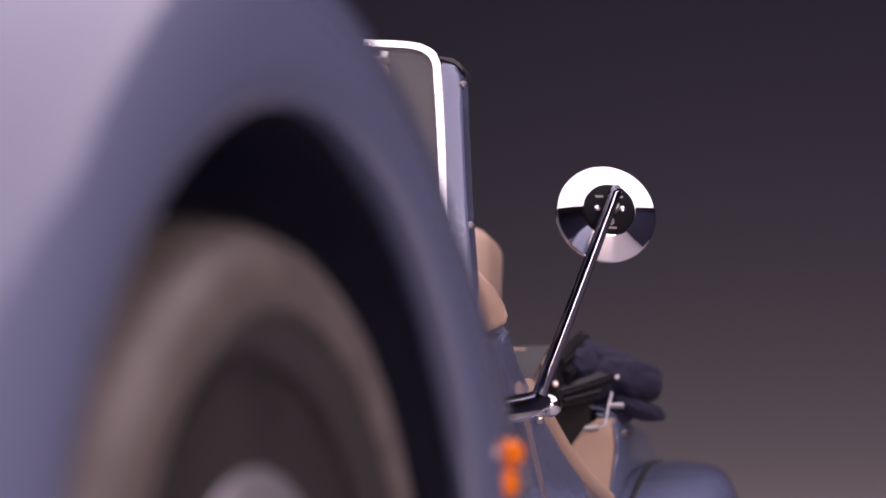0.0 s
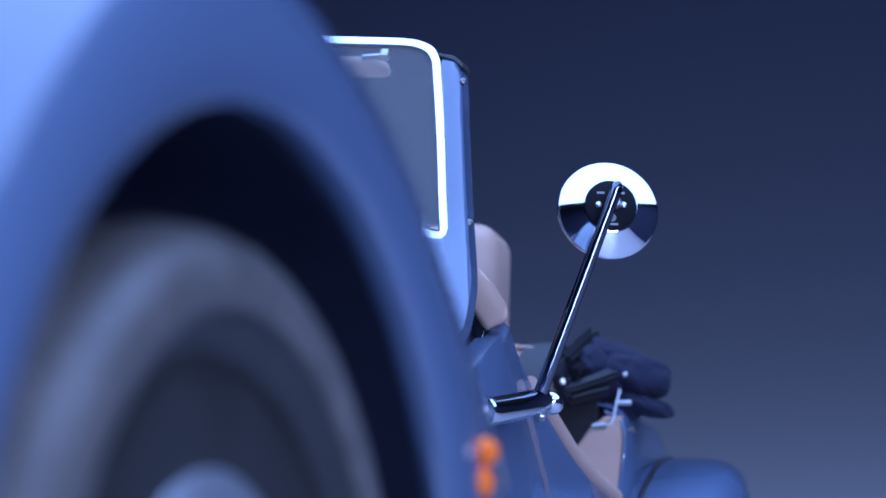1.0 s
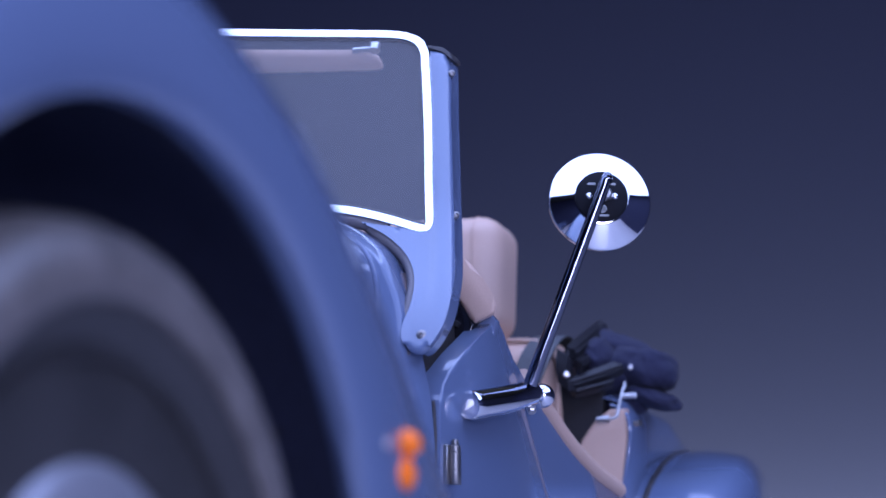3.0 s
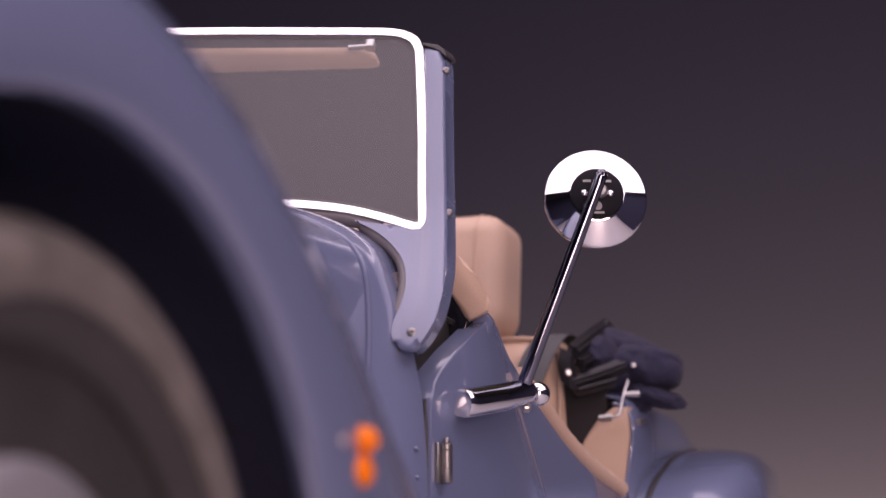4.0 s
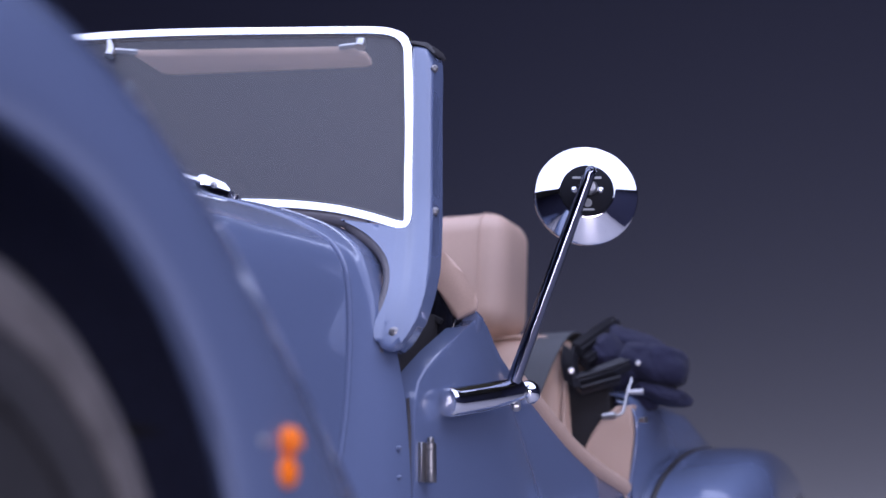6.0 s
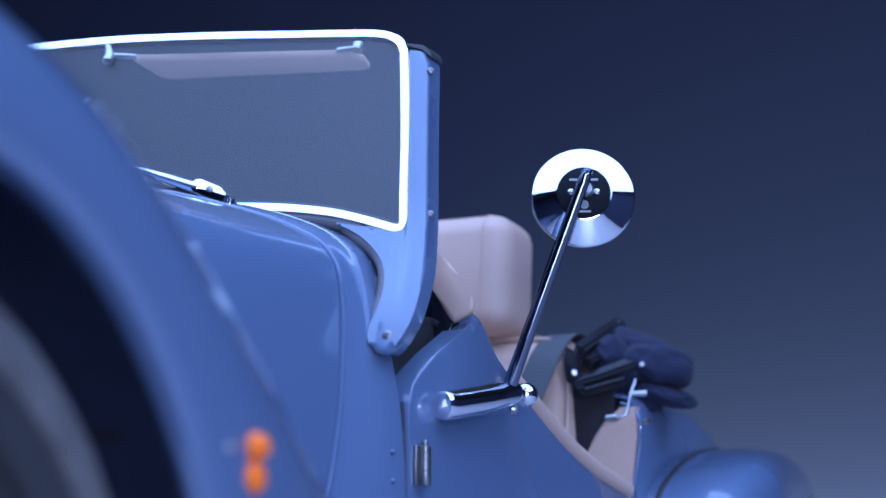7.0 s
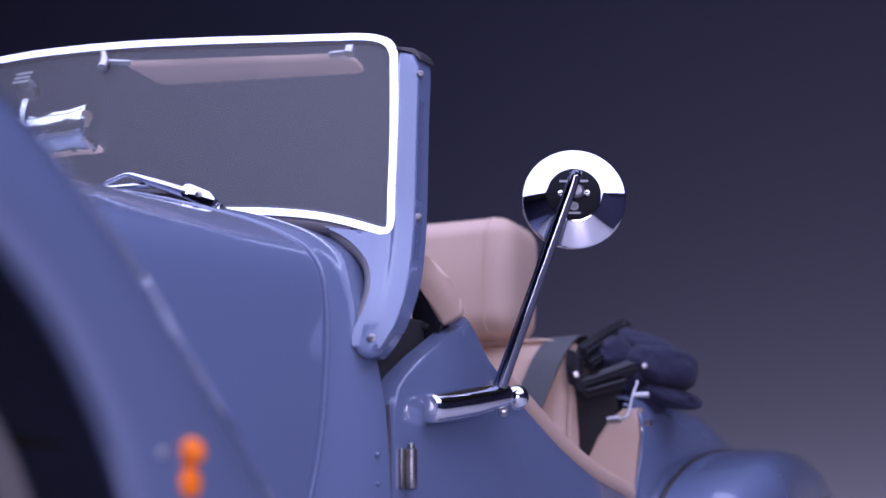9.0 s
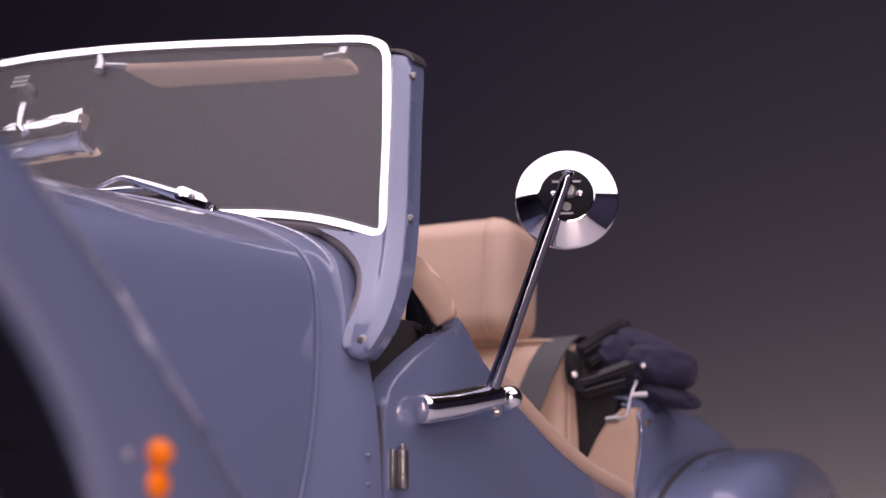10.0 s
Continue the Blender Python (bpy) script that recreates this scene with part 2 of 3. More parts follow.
def wheel(y, x_out, name="wheel"):
    m = Matrix.Translation((x_out - 0.1, y, 0.3275)) @ pose(0, 0, 0, 0, 90, 0)
    tread = [(0.262, -0.1), (0.30, -0.098), (0.322, -0.082), (0.330, -0.05), (0.331, 0.0), (0.330, 0.05), (0.326, 0.072), (0.318, 0.088),
             (0.306, 0.098), (0.292, 0.1025), (0.280, 0.1015), (0.272, 0.098), (0.270, 0.090)]
    w = part(name, lathe([(r - 0.005, h) for r, h in tread], m, 80, None, False), RUBBER, car, "road tyre, shoulders coloured lighter as if lit, on a silver wheel")
    # the inner wall's shade is in its darker rubber
    part("sidewall", lathe([(0.268, 0.094), (0.260, 0.091), (0.245, 0.083), (0.225, 0.070), (0.208, 0.056), (0.2, 0.05), (0.2, -0.09)], m, 72, None, False), WALLRUBBER, w, "inner sidewall with its shade put into the colour")
    part("bead_ring", lathe([(0.236, 0.076), (0.236, 0.0835), (0.232, 0.0825), (0.230, 0.073)], m, 60), WALLRUBBER, w)
    part("rim", lathe([(0.203, -0.085), (0.214, 0.058), (0.212, 0.068), (0.206, 0.068), (0.198, 0.05), (0.188, 0.03), (0.15, 0.03), (0, 0.03)], m, 60), GLOSSBLACK, w, "dark deep-set wheel rim")
    part("wheel_disc", lathe([(0.170, 0.03), (0.170, 0.066), (0.165, 0.076), (0.15, 0.084), (0.11, 0.09), (0.07, 0.088), (0.06, 0.086), (0, 0.086)], m, 60), RIM, w, "silver painted wheel disc")
    part("hub_cap", lathe([(0.06, 0.07), (0.06, 0.092), (0.05, 0.104), (0.025, 0.112), (0, 0.114)], m, 32), CHROME, w)
    for side in (-0.045, -0.015, 0.015, 0.045):
        part("tread_rib", lathe([(0.324, side - 0.002), (0.3270, side - 0.002), (0.3270, side + 0.002), (0.324, side + 0.002)], m, 60, None, False), SEAL, w)
    return w


wheel(0.012, 0.85)
wheel(2.47, 0.715)


# bonnet, scuttle and rear body share one rounded section
def section(y, pts):
    half = smooth([(x, y, z) for x, z in pts], 4)
    return [(-p.x, p.y, p.z) for p in reversed(half[1:])] + [tuple(p) for p in half]


BON = [(0, 0.976), (0.12, 0.969), (0.26, 0.942), (0.41, 0.899), (0.480, 0.868), (0.511, 0.843), (0.526, 0.80), (0.531, 0.70), (0.531, 0.60), (0.525, 0.45), (0.515, 0.30)]


def rake(row, share):
    """The bonnet's shut line leans forward towards the sill."""
    return [(x, y - share * min(0.06, 0.65 * max(0.0, 0.80 - z) ** 2), z) for x, y, z in row]


def bonnet():
    rows = []
    for y, w, dz in ((-0.55, 0.50, -0.09), (-0.3, 0.56, -0.07), (0, 0.64, -0.045), (0.3, 0.72, -0.027), (0.6, 0.81, -0.014), (0.9, 0.91, -0.005), (1.1, 0.96, 0), (1.232, 1.0, 0.002), (1.2375, 1.001, 0.0025), (1.241, 0.998, 0), (1.242, 0.992, -0.004), (1.242, 0.98, -0.01)):
        rows.append(rake(section(y, [(x * w, z + dz) for x, z in BON]), max(0.0, min(1.0, (y - 0.6) / 0.6))))
    return part("bonnet", shell(rows, 0.003), PAINT, car, "long blue-grey painted bonnet", 50)


hood = bonnet()
edge = rake(section(1.2415, [(x * 1.003, z + 0.0015) for x, z in BON]), 1.0)
part("rear_edge", tube(edge, 0.0036, 10), PAINT, hood)
SCU = [(0, 0.966), (0.2, 0.955), (0.36, 0.926), (0.45, 0.898), (0.495, 0.871), (0.520, 0.838), (0.545, 0.78), (0.562, 0.72), (0.575, 0.64), (0.58, 0.50), (0.575, 0.30)]


def scuttle():
    rows = []
    for y, f in ((1.225, 0), (1.24, 0.16), (1.255, 0.42), (1.27, 0.7), (1.288, 0.93), (1.308, 1), (1.34, 1), (1.40, 1)):
        pts = []
        for (xa, za), (xb, zb) in zip(BON, SCU):
            k = min(f, 1)
            pts.append((xa * 0.985 + (xb - xa * 0.985) * k, za - 0.008 + (zb - za + 0.008) * k))
        row = []
        for x, yy, z in rake(section(y, pts), 1 - f):
            over = max(0.0, y - 1.309 - max(0.0, z - 0.735) * 1.2)
            row.append((x - math.copysign(over * 0.9, x) if z < 0.84 else x, yy - over * 0.92, z))
        rows.append(row)
    return part("scuttle", shell(rows, 0.003), PAINT, car, "blue-grey painted scuttle below the windscreen", 50)


scuttle()

# ---- windscreen ----
screen = empty("windscreen", (0, 1.38, 0.9), car)
tagged(screen, "low windscreen in a bright polished frame")


def into(ob, parent):
    ob.parent = parent
    ob.matrix_parent_inverse = parent.matrix_basis.inverted()
    return ob


def on_screen(x, z, d=0.0):
    return Vector((x, 1.368 + (z - 0.892) * 0.31 - 0.085 * (1 - min(1, (x / 0.53) ** 2)) + d, z))


HALF = [(0, 1.1835), (0.12, 1.1805), (0.25, 1.1735), (0.36, 1.167), (0.43, 1.164), (0.480, 1.161), (0.503, 1.153), (0.5145, 1.138), (0.519, 1.115), (0.531, 1.03), (0.541, 0.95), (0.548, 0.901), (0.546, 0.8945), (0.537, 0.893), (0.494, 0.907), (0.45, 0.918), (0.39, 0.926), (0.32, 0.931), (0.16, 0.944), (0, 0.95)]
SMOOTH = [(p.x, p.y) for k in ((0, 12), (11, len(HALF))) for p in smooth([(x, z, 0) for x, z in HALF[k[0]:k[1]]], 4)]
LOOP = [p for i, p in enumerate(SMOOTH) if i == 0 or (Vector(p) - Vector(SMOOTH[i - 1])).length > 1e-4]
LOOP = LOOP + [(-x, z) for x, z in LOOP[-2:0:-1]]


def screen_loop(section):
    n = len(LOOP)
    rows = []
    for i, (x, z) in enumerate(LOOP):
        (xa, za), (xb, zb) = LOOP[i - 1], LOOP[(i + 1) % n]
        t = Vector((xb - xa, zb - za)).normalized()
        nx, nz = -t.y, t.x
        row = []
        for u, d in section:
            row.append(on_screen(x + nx * u, z + nz * u, d))
        rows.append(row)
    bm = grid(bmesh.new(), rows + [rows[0]], True)
    bmesh.ops.remove_doubles(bm, verts=bm.verts, dist=1e-6)
    return bm


FRAME = ((0.0058, -0.0045), (0.0047, -0.0062), (-0.0047, -0.0062), (-0.0058, -0.0045), (-0.0058, 0.008), (0.0058, 0.008))
into(part("frame", screen_loop(FRAME), BRIGHT, None, "polished bright metal screen frame"), screen)
SIGN = 1 if sum(LOOP[i][0] * LOOP[(i + 1) % len(LOOP)][1] - LOOP[(i + 1) % len(LOOP)][0] * LOOP[i][1] for i in range(len(LOOP))) > 0 else -1
GLAZE = tuple((SIGN * u, d) for u, d in ((0.0052, -0.0030), (0.0080, -0.0026), (0.0080, 0.006), (0.0052, 0.006)))
into(part("glazing_seal", screen_loop(GLAZE), SEAL, None, "thin dark glazing seal"), screen)
SIDE = sorted((z, x) for x, z in HALF[7:12])
rows = []
for i in range(45):
    x = -0.547 + 1.094 * i / 44
    top = np.interp(abs(x) * 0.945, [h[0] for h in HALF[:9]], [h[1] for h in HALF[:9]])
    bot = np.interp(abs(x), [h[0] for h in HALF[:11:-1]], [h[1] for h in HALF[:11:-1]])
    row = []
    for k in range(11):
        z = bot + (top - bot) * k / 10
        row.append(on_screen(x * np.interp(z, [q[0] for q in SIDE], [q[1] for q in SIDE]) / 0.548, z))
    rows.append(row)
g = into(part("glass", shell(rows, 0.004), GLASS, None, "clear curved glass pane", 60), screen)
g.visible_shadow = False

PIL = [(0.511, 1.1405), (0.534, 1.1395), (0.5450, 1.120), (0.5540, 1.05), (0.5622, 0.99), (0.574, 0.9), (0.578, 0.83), (0.576, 0.785), (0.571, 0.757), (0.558, 0.733), (0.546, 0.724), (0.531, 0.728), (0.522, 0.743), (0.521, 0.762),
       (0.527, 0.785), (0.53, 0.815), (0.524, 0.845), (0.508, 0.869), (0.485, 0.889), (0.455, 0.905), (0.462, 0.909), (0.5, 0.896), (0.535, 0.88), (0.546, 0.886), (0.5415, 0.897), (0.533, 0.95), (0.522, 1.03), (0.511, 1.11)]
PIL = [PIL[0]] + [(p.x, p.y) for p in smooth([(x, z, 0) for x, z in PIL[1:20]], 3)] + PIL[20:]
RIGHT = sorted((z, x) for x, z in PIL[1:23])


def on_pillar(s):
    def place(x, z, d):
        p = on_screen(x, z, -0.003 + d)
        low = max(0.0, min(1.0, (0.94 - z) / 0.2))
        low = low * low * (3 - 2 * low)
        p.y -= 0.046 * low
        p.x += 0.026 * low
        edge = np.interp(z, [q[0] for q in RIGHT], [q[1] for q in RIGHT])
        round_off = max(-1.0, min(1.0, (x - edge + 0.0165) / 0.0165))
        sag = 0.0165 * (1 - math.sqrt(1 - 0.95 * round_off ** 2))
        p.y += (sag if round_off > 0 else 0.0022 * (1 - math.cos(math.pi * round_off))) * max(0.0, min(1.0, (z - 0.75) / 0.08))
        p.x = (p.x - 0.03 * d) * s
        return p
    return place


def pillar(s):
    """Cut flat, rounded at the edge, sliced, then bent to the screen."""
    bm = plate(PIL, lambda x, z, d: Vector((x, d, z)), 0.032, 0.0075, 5)
    for k in range(40):
        bmesh.ops.bisect_plane(bm, geom=bm.verts[:] + bm.edges[:] + bm.faces[:], plane_co=(0, 0, 0.7305 + 0.0103 * k), plane_no=(0, 0, 1))
    for k in range(57):
        bmesh.ops.bisect_plane(bm, geom=bm.verts[:] + bm.edges[:] + bm.faces[:], plane_co=(0.4435 + 0.0022 * k, 0, 1.0), plane_no=(1, 0, 0.132))
    bend = on_pillar(s)
    for v in bm.verts:
        v.co = bend(v.co.x, v.co.z, v.co.y)
    return bm


for s in (1, -1):
    pil = part("pillar", pillar(s), PAINT, None, "painted cast screen pillar bracket", 85)
    into(pil, screen)
    edge = []
    for (xa, za), (x, z), (xb, zb) in zip(PIL[29:54:3], PIL[31:56:3], PIL[33:58:3]):
        n = Vector((za - zb, xb - xa)).normalized() * 0.0048
        edge.append(on_pillar(s)(x + n.x, z + n.y, 0.014))
    gasket = part("gasket", tube(smooth(edge, 4), [0.0085 * min(1.0, 0.3 + 0.09 * i) for i in range(4 * len(edge) - 3)], 14), GASKET, None, "grey rubber gasket")
    into(gasket, screen)
    cap = [(0.519, 1.1450), (0.5340, 1.1445), (0.5415, 1.1385), (0.5470, 1.1300), (0.5468, 1.1270), (0.5440, 1.1270), (0.5395, 1.1350), (0.533, 1.1395), (0.519, 1.1400)]
    into(part("pillar_cap", plate(cap, lambda x, z, d, s=s: on_pillar(s)(x, min(z, 1.139), d - 0.003) + Vector((0, 0, max(0.0, z - 1.139))), 0.037, 0.0015), SEAL, None, "dark end cap"), screen)
for at in ((0.5495, 1.4425, 1.107), (0.5755, 1.386, 0.911)):
    into(screw(at, (0.55, -0.8, 0.2), 0.0046, None, HINGESTEEL), screen)
into(screw(on_pillar(1)(0.546, 0.747, 0.0006), (0.25, -0.95, 0.1), 0.0062, None, HINGESTEEL), screen)


base = [on_screen(x, z - 0.0125, 0.006) for x, z in HALF[14:]]
base = base + [Vector((-p.x, p.y, p.z)) for p in base[-2::-1]]
into(part("base_seal", tube(smooth(base, 4), 0.009, 12), GASKET, None, "grey rubber seal along the screen's foot"), screen)


# ---- doors ----
def door_x(y):
    return 0.583 + 0.10 * (y - 1.33)


DOOR = [(1.312, 0.20), (1.310, 0.50), (1.312, 0.62), (1.314, 0.668), (1.323, 0.694), (1.338, 0.710), (1.38, 0.738), (1.43, 0.766), (1.462, 0.784), (1.476, 0.789), (1.486, 0.787), (1.494, 0.778), (1.506, 0.760), (1.524, 0.743),
        (1.57, 0.718), (1.618, 0.696), (1.67, 0.669), (1.717, 0.647), (1.765, 0.629), (1.81, 0.616), (1.885, 0.598), (1.90, 0.50), (1.90, 0.20)]
for s in (1, -1):
    d = part("door", plate(DOOR, lambda y, z, t, s=s: Vector((s * (door_x(y) - t), y, z)), 0.03, 0.003, 3), PAINT, car, "blue-grey painted cutaway door", 50)
    if s < 0:
        continue
    trim = smooth([(door_x(y) - 0.004, y, z + 0.006) for y, z in ((1.56, 0.722), (1.59, 0.709), (1.618, 0.695), (1.67, 0.668), (1.717, 0.646), (1.765, 0.628), (1.81, 0.614), (1.89, 0.596))], 4)
    part("top_roll", tube(trim, 0.0115, 12), TRIM, d, "tan leather roll along the door's top edge")
    # dark strip drawn in place of the shaded gap ahead of the door
    part("shut_line_seal", tube(smooth([(0.5765, 1.3095, 0.30), (0.5765, 1.3095, 0.60), (0.5755, 1.3095, 0.645), (0.5735, 1.3105, 0.672)], 6), 0.0020, 8), SEAL, d, "dark strip put in for the shade of the door gap")
    hx = 0.592
    h = part("hinge", lathe([(0.0065, -0.025), (0.0072, -0.024), (0.0072, -0.0085), (0.0066, -0.008), (0.0066, -0.0074), (0.0072, -0.007), (0.0072, 0.013), (0.0066, 0.0135), (0.0066, 0.014), (0.0072, 0.0145), (0.0072, 0.021), (0.004, 0.023), (0.0045, 0.026), (0.003, 0.029), (0, 0.03)], pose(hx, 1.335, 0.5985), 20), HINGESTEEL, d, "small metal hinge")
    part("hinge_leaf", box(pose(0.585, 1.3265, 0.5975, 0, 0, -6), (0.006, 0.012, 0.047), 0.001, 1), HINGESTEEL, d)
    for z in (0.577, 0.611):
        screw((0.5755, 1.285, z), (1, -0.1, 0), 0.003, d, PAINT)

# ---- door mirror ----
arm = part("door_mirror", tube([(0.5985, 1.3655, 0.6718), (0.599, 1.3665, 0.672), (0.600, 1.369, 0.6722), (0.601, 1.372, 0.6725), (0.603, 1.377, 0.673), (0.620, 1.435, 0.684), (0.637, 1.488, 0.697), (0.640, 1.496, 0.699)], [0.0135, 0.0170, 0.0180, 0.0183, 0.0184, 0.0178, 0.0158, 0.0125], 24), CHROME, car, "round chrome door mirror on a slim chrome arm")
bm = bmesh.new()
bmesh.ops.create_uvsphere(bm, u_segments=24, v_segments=14, radius=0.0155, matrix=pose(0.643, 1.520, 0.697))
part("pivot_ball", bm, CHROME, arm)
part("pivot_bolt", lathe([(0.006, -0.01), (0.006, 0.012), (0.004, 0.014), (0, 0.014)], toward((0.632, 1.505, 0.684), (0.3, -0.6, -0.7)), 6), STEEL, arm)
part("foot", tube([(0.570, 1.40, 0.675), (0.607, 1.398, 0.677)], 0.012, 16), CHROME, arm)
MC = Vector((0.716, 1.540, 0.948))
MN = Vector((0.42, -0.90, 0.155)).normalized()
part("stem", tube(smooth([(0.636, 1.482, 0.698), (0.643, 1.479, 0.715), (0.690, 1.488, 0.84), (0.733, 1.497, 0.955), (0.737, 1.499, 0.966), (0.735, 1.508, 0.971), (0.724, 1.525, 0.966)], 4), [0.0098 - 0.0044 * i / 24 for i in range(25)], 14), STEMCHROME, arm)
MM = toward(MC, MN)
head = part("mirror_head", lathe([(0.0, -0.016), (0.060, -0.016), (0.0645, -0.013), (0.0662, -0.009), (0.0662, -0.006), (0.0652, -0.0042), (0.0642, -0.0036), (0.0365, 0.0108), (0.0355, 0.0112), (0.034, 0.0115), (0, 0.0115)], MM, 72), CHROME, arm, "round dished chrome mirror back")
part("back_disc", lathe([(0.0345, 0.010), (0.034, 0.0132), (0.032, 0.0146), (0.0, 0.0150)], MM, 48), DISC, arm, "black disc at the mirror's centre")
part("mirror_glass", lathe([(0.056, -0.0165), (0.056, -0.018), (0, -0.018)], MM, 48), GREYLENS, arm)
part("swivel", lathe([(0.009, 0.014), (0.009, 0.020), (0.006, 0.024), (0, 0.024)], MM @ pose(0.004, 0.002, 0), 20), STEEL, arm)
for dx, dy, w, h in ((-0.013, 0.0165, 0.010, 0.0028), (0.013, 0.0165, 0.010, 0.0028), (0.0, -0.026, 0.016, 0.0025)):
    part("lettering_bar", box(MM @ pose(dx, dy, 0.0153), (w, h, 0.0006), 0), PALE, arm)
part("approval_ring", lathe([(0.0055, 0.0149), (0.0055, 0.0158), (0.0045, 0.0158), (0.0045, 0.0149)], MM @ pose(0, -0.017, 0), 24), PALE, arm)
for dx in (-0.0165, 0.0165):
    screw(MM @ Vector((dx, 0.0, 0.0155)), MN, 0.0042, arm, CHROME)

# ---- cockpit ----
part("cockpit_floor", box(pose(0, 1.75, 0.22), (1.06, 0.9, 0.04), 0.005), CARPET, car)


def seat(x0):
    st = part("seat", box(pose(x0, 1.72, 0.38, 8), (0.44, 0.44, 0.13), 0.04, 4), LEATHER, car, "tan leather bucket seat with a headrest")
    part("backrest", box(pose(x0, 1.945, 0.61, -8), (0.465, 0.10, 0.44), 0.038, 5), LEATHER, st)
    hr = part("headrest", box(pose(x0 - 0.006, 1.945, 0.920, -5), (0.302, 0.120, 0.178), 0.034, 7), LEATHER, st, "padded tan headrest with stitched seams")
    piping = smooth([(x0 + 0.212, 1.918, 0.48), (x0 + 0.214, 1.900, 0.62), (x0 + 0.213, 1.912, 0.75), (x0 + 0.205, 1.925, 0.80), (x0 + 0.17, 1.932, 0.826), (x0 + 0.05, 1.935, 0.829)], 5)
    part("piping", tube([(x + 0.014, y + 0.003, z) for x, y, z in piping], 0.0035, 8), TRIM, st)
    lean = pose(x0 - 0.006, 1.945, 0.920, -5)
    ring = [(sy * 0.026 + 0.0342 * math.cos(radians(a)), sz * 0.055 + 0.0342 * math.sin(radians(a))) for sy, sz, a0 in ((1, 1, 0), (-1, 1, 90), (-1, -1, 180), (1, -1, 270)) for a in range(a0, a0 + 91, 15)]
    for k in (-0.112, 0.112):
        part("seam", tube([lean @ Vector((k, y, z)) for y, z in ring + ring[:1]], 0.0017, 6), TRIM, st)
    for k in (-0.07, 0.07):
        part("headrest_post", tube([(x0 + k, 1.945, 0.80), (x0 + k, 1.945, 0.86)], 0.006), STEEL, st)
    return st


def ribbon(points, across, width, thick):
    """A flat strap along points."""
    a = Vector(across).normalized()
    p = [Vector(q) for q in points]
    rows = []
    for i, q in enumerate(p):
        d = (p[min(i + 1, len(p) - 1)] - p[max(i - 1, 0)]).normalized()
        n = d.cross(a).normalized()
        rows.append([q - a * width / 2 - n * thick, q + a * width / 2 - n * thick, q + a * width / 2 + n * thick, q - a * width / 2 + n * thick])
    return grid(bmesh.new(), rows, True, True)


for x0 in (0.312, -0.312):
    st = seat(x0)
    if x0 > 0:
        strap = smooth([(0.520, 2.02, 0.795), (0.519, 1.985, 0.829), (0.517, 1.945, 0.831), (0.510, 1.908, 0.802), (0.494, 1.888, 0.75), (0.474, 1.874, 0.69), (0.45, 1.86, 0.60)], 4)
        part("seat_belt", ribbon(strap, (1, 0, 0), 0.048, 0.0012), STRAP, st, "dark grey webbing belt over the seat's shoulder")
PAD = [(0.545, 0.885), (0.563, 0.870), (0.578, 0.857), (0.592, 0.839), (0.606, 0.815), (0.611, 0.803), (0.608, 0.794), (0.583, 0.783), (0.576, 0.789), (0.556, 0.822), (0.535, 0.850)]
part("dash_end_pad", plate(PAD, lambda x, z, d: Vector((x - 0.5 * d, 1.438 + d, z)), 0.034, 0.0065, 4), LEATHER, car, "tan leather dashboard end pad")
part("dash_bracket", plate([(0.536, 0.845), (0.551, 0.823), (0.579, 0.786), (0.572, 0.768), (0.561, 0.762), (0.548, 0.768), (0.533, 0.776), (0.538, 0.792)], lambda x, z, d: Vector((x, 1.444 + d, z)), 0.02, 0.003), GLOSSBLACK, car, "black bracket under the dashboard pad")
part("dash_bracket_clip", box(pose(0.5525, 1.441, 0.785, 0, 30, 0), (0.016, 0.008, 0.007), 0.001, 1), BLACK, car)
part("door_inner_post", plate([(0.572, 0.785), (0.585, 0.789), (0.598, 0.796), (0.606, 0.787), (0.598, 0.76), (0.565, 0.75)], lambda x, z, d: Vector((x - 0.004, 1.462 + d, z)), 0.012, 0.003), PAINT, car)
# added dark panel that gives the footwell opening its darkness
part("kick_panel", box(pose(0.548, 1.40, 0.62), (0.008, 0.19, 0.34), 0.002, 1), CARPET, car, "dark panel standing for the unlit footwell")
part("dashboard", box(pose(0, 1.43, 0.82, -10), (1.04, 0.03, 0.17), 0.012, 3), BLACK, car, "dark dashboard behind the windscreen")

# ---- rear body ----
REAR = [(0, 0.728), (0.3, 0.732), (0.52, 0.741), (0.603, 0.740), (0.632, 0.720), (0.636, 0.68), (0.632, 0.62), (0.630, 0.5), (0.62, 0.3)]
rows = []
for y, w, dz in ((1.935, 1, 0), (1.945, 1.006, 0.003), (2.05, 1.005, 0.002), (2.2, 1.0, -0.002), (2.4, 0.966, -0.032), (2.6, 0.88, -0.10), (2.8, 0.74, -0.22), (2.95, 0.6, -0.32)):
    rows.append(section(y, [(x * w, max(0.28, z + dz * (z - 0.25) / 0.48)) for x, z in REAR]))
part("rear_body", shell(rows, 0.003), PAINT, car, "rounded blue-grey rear body panel", 50)


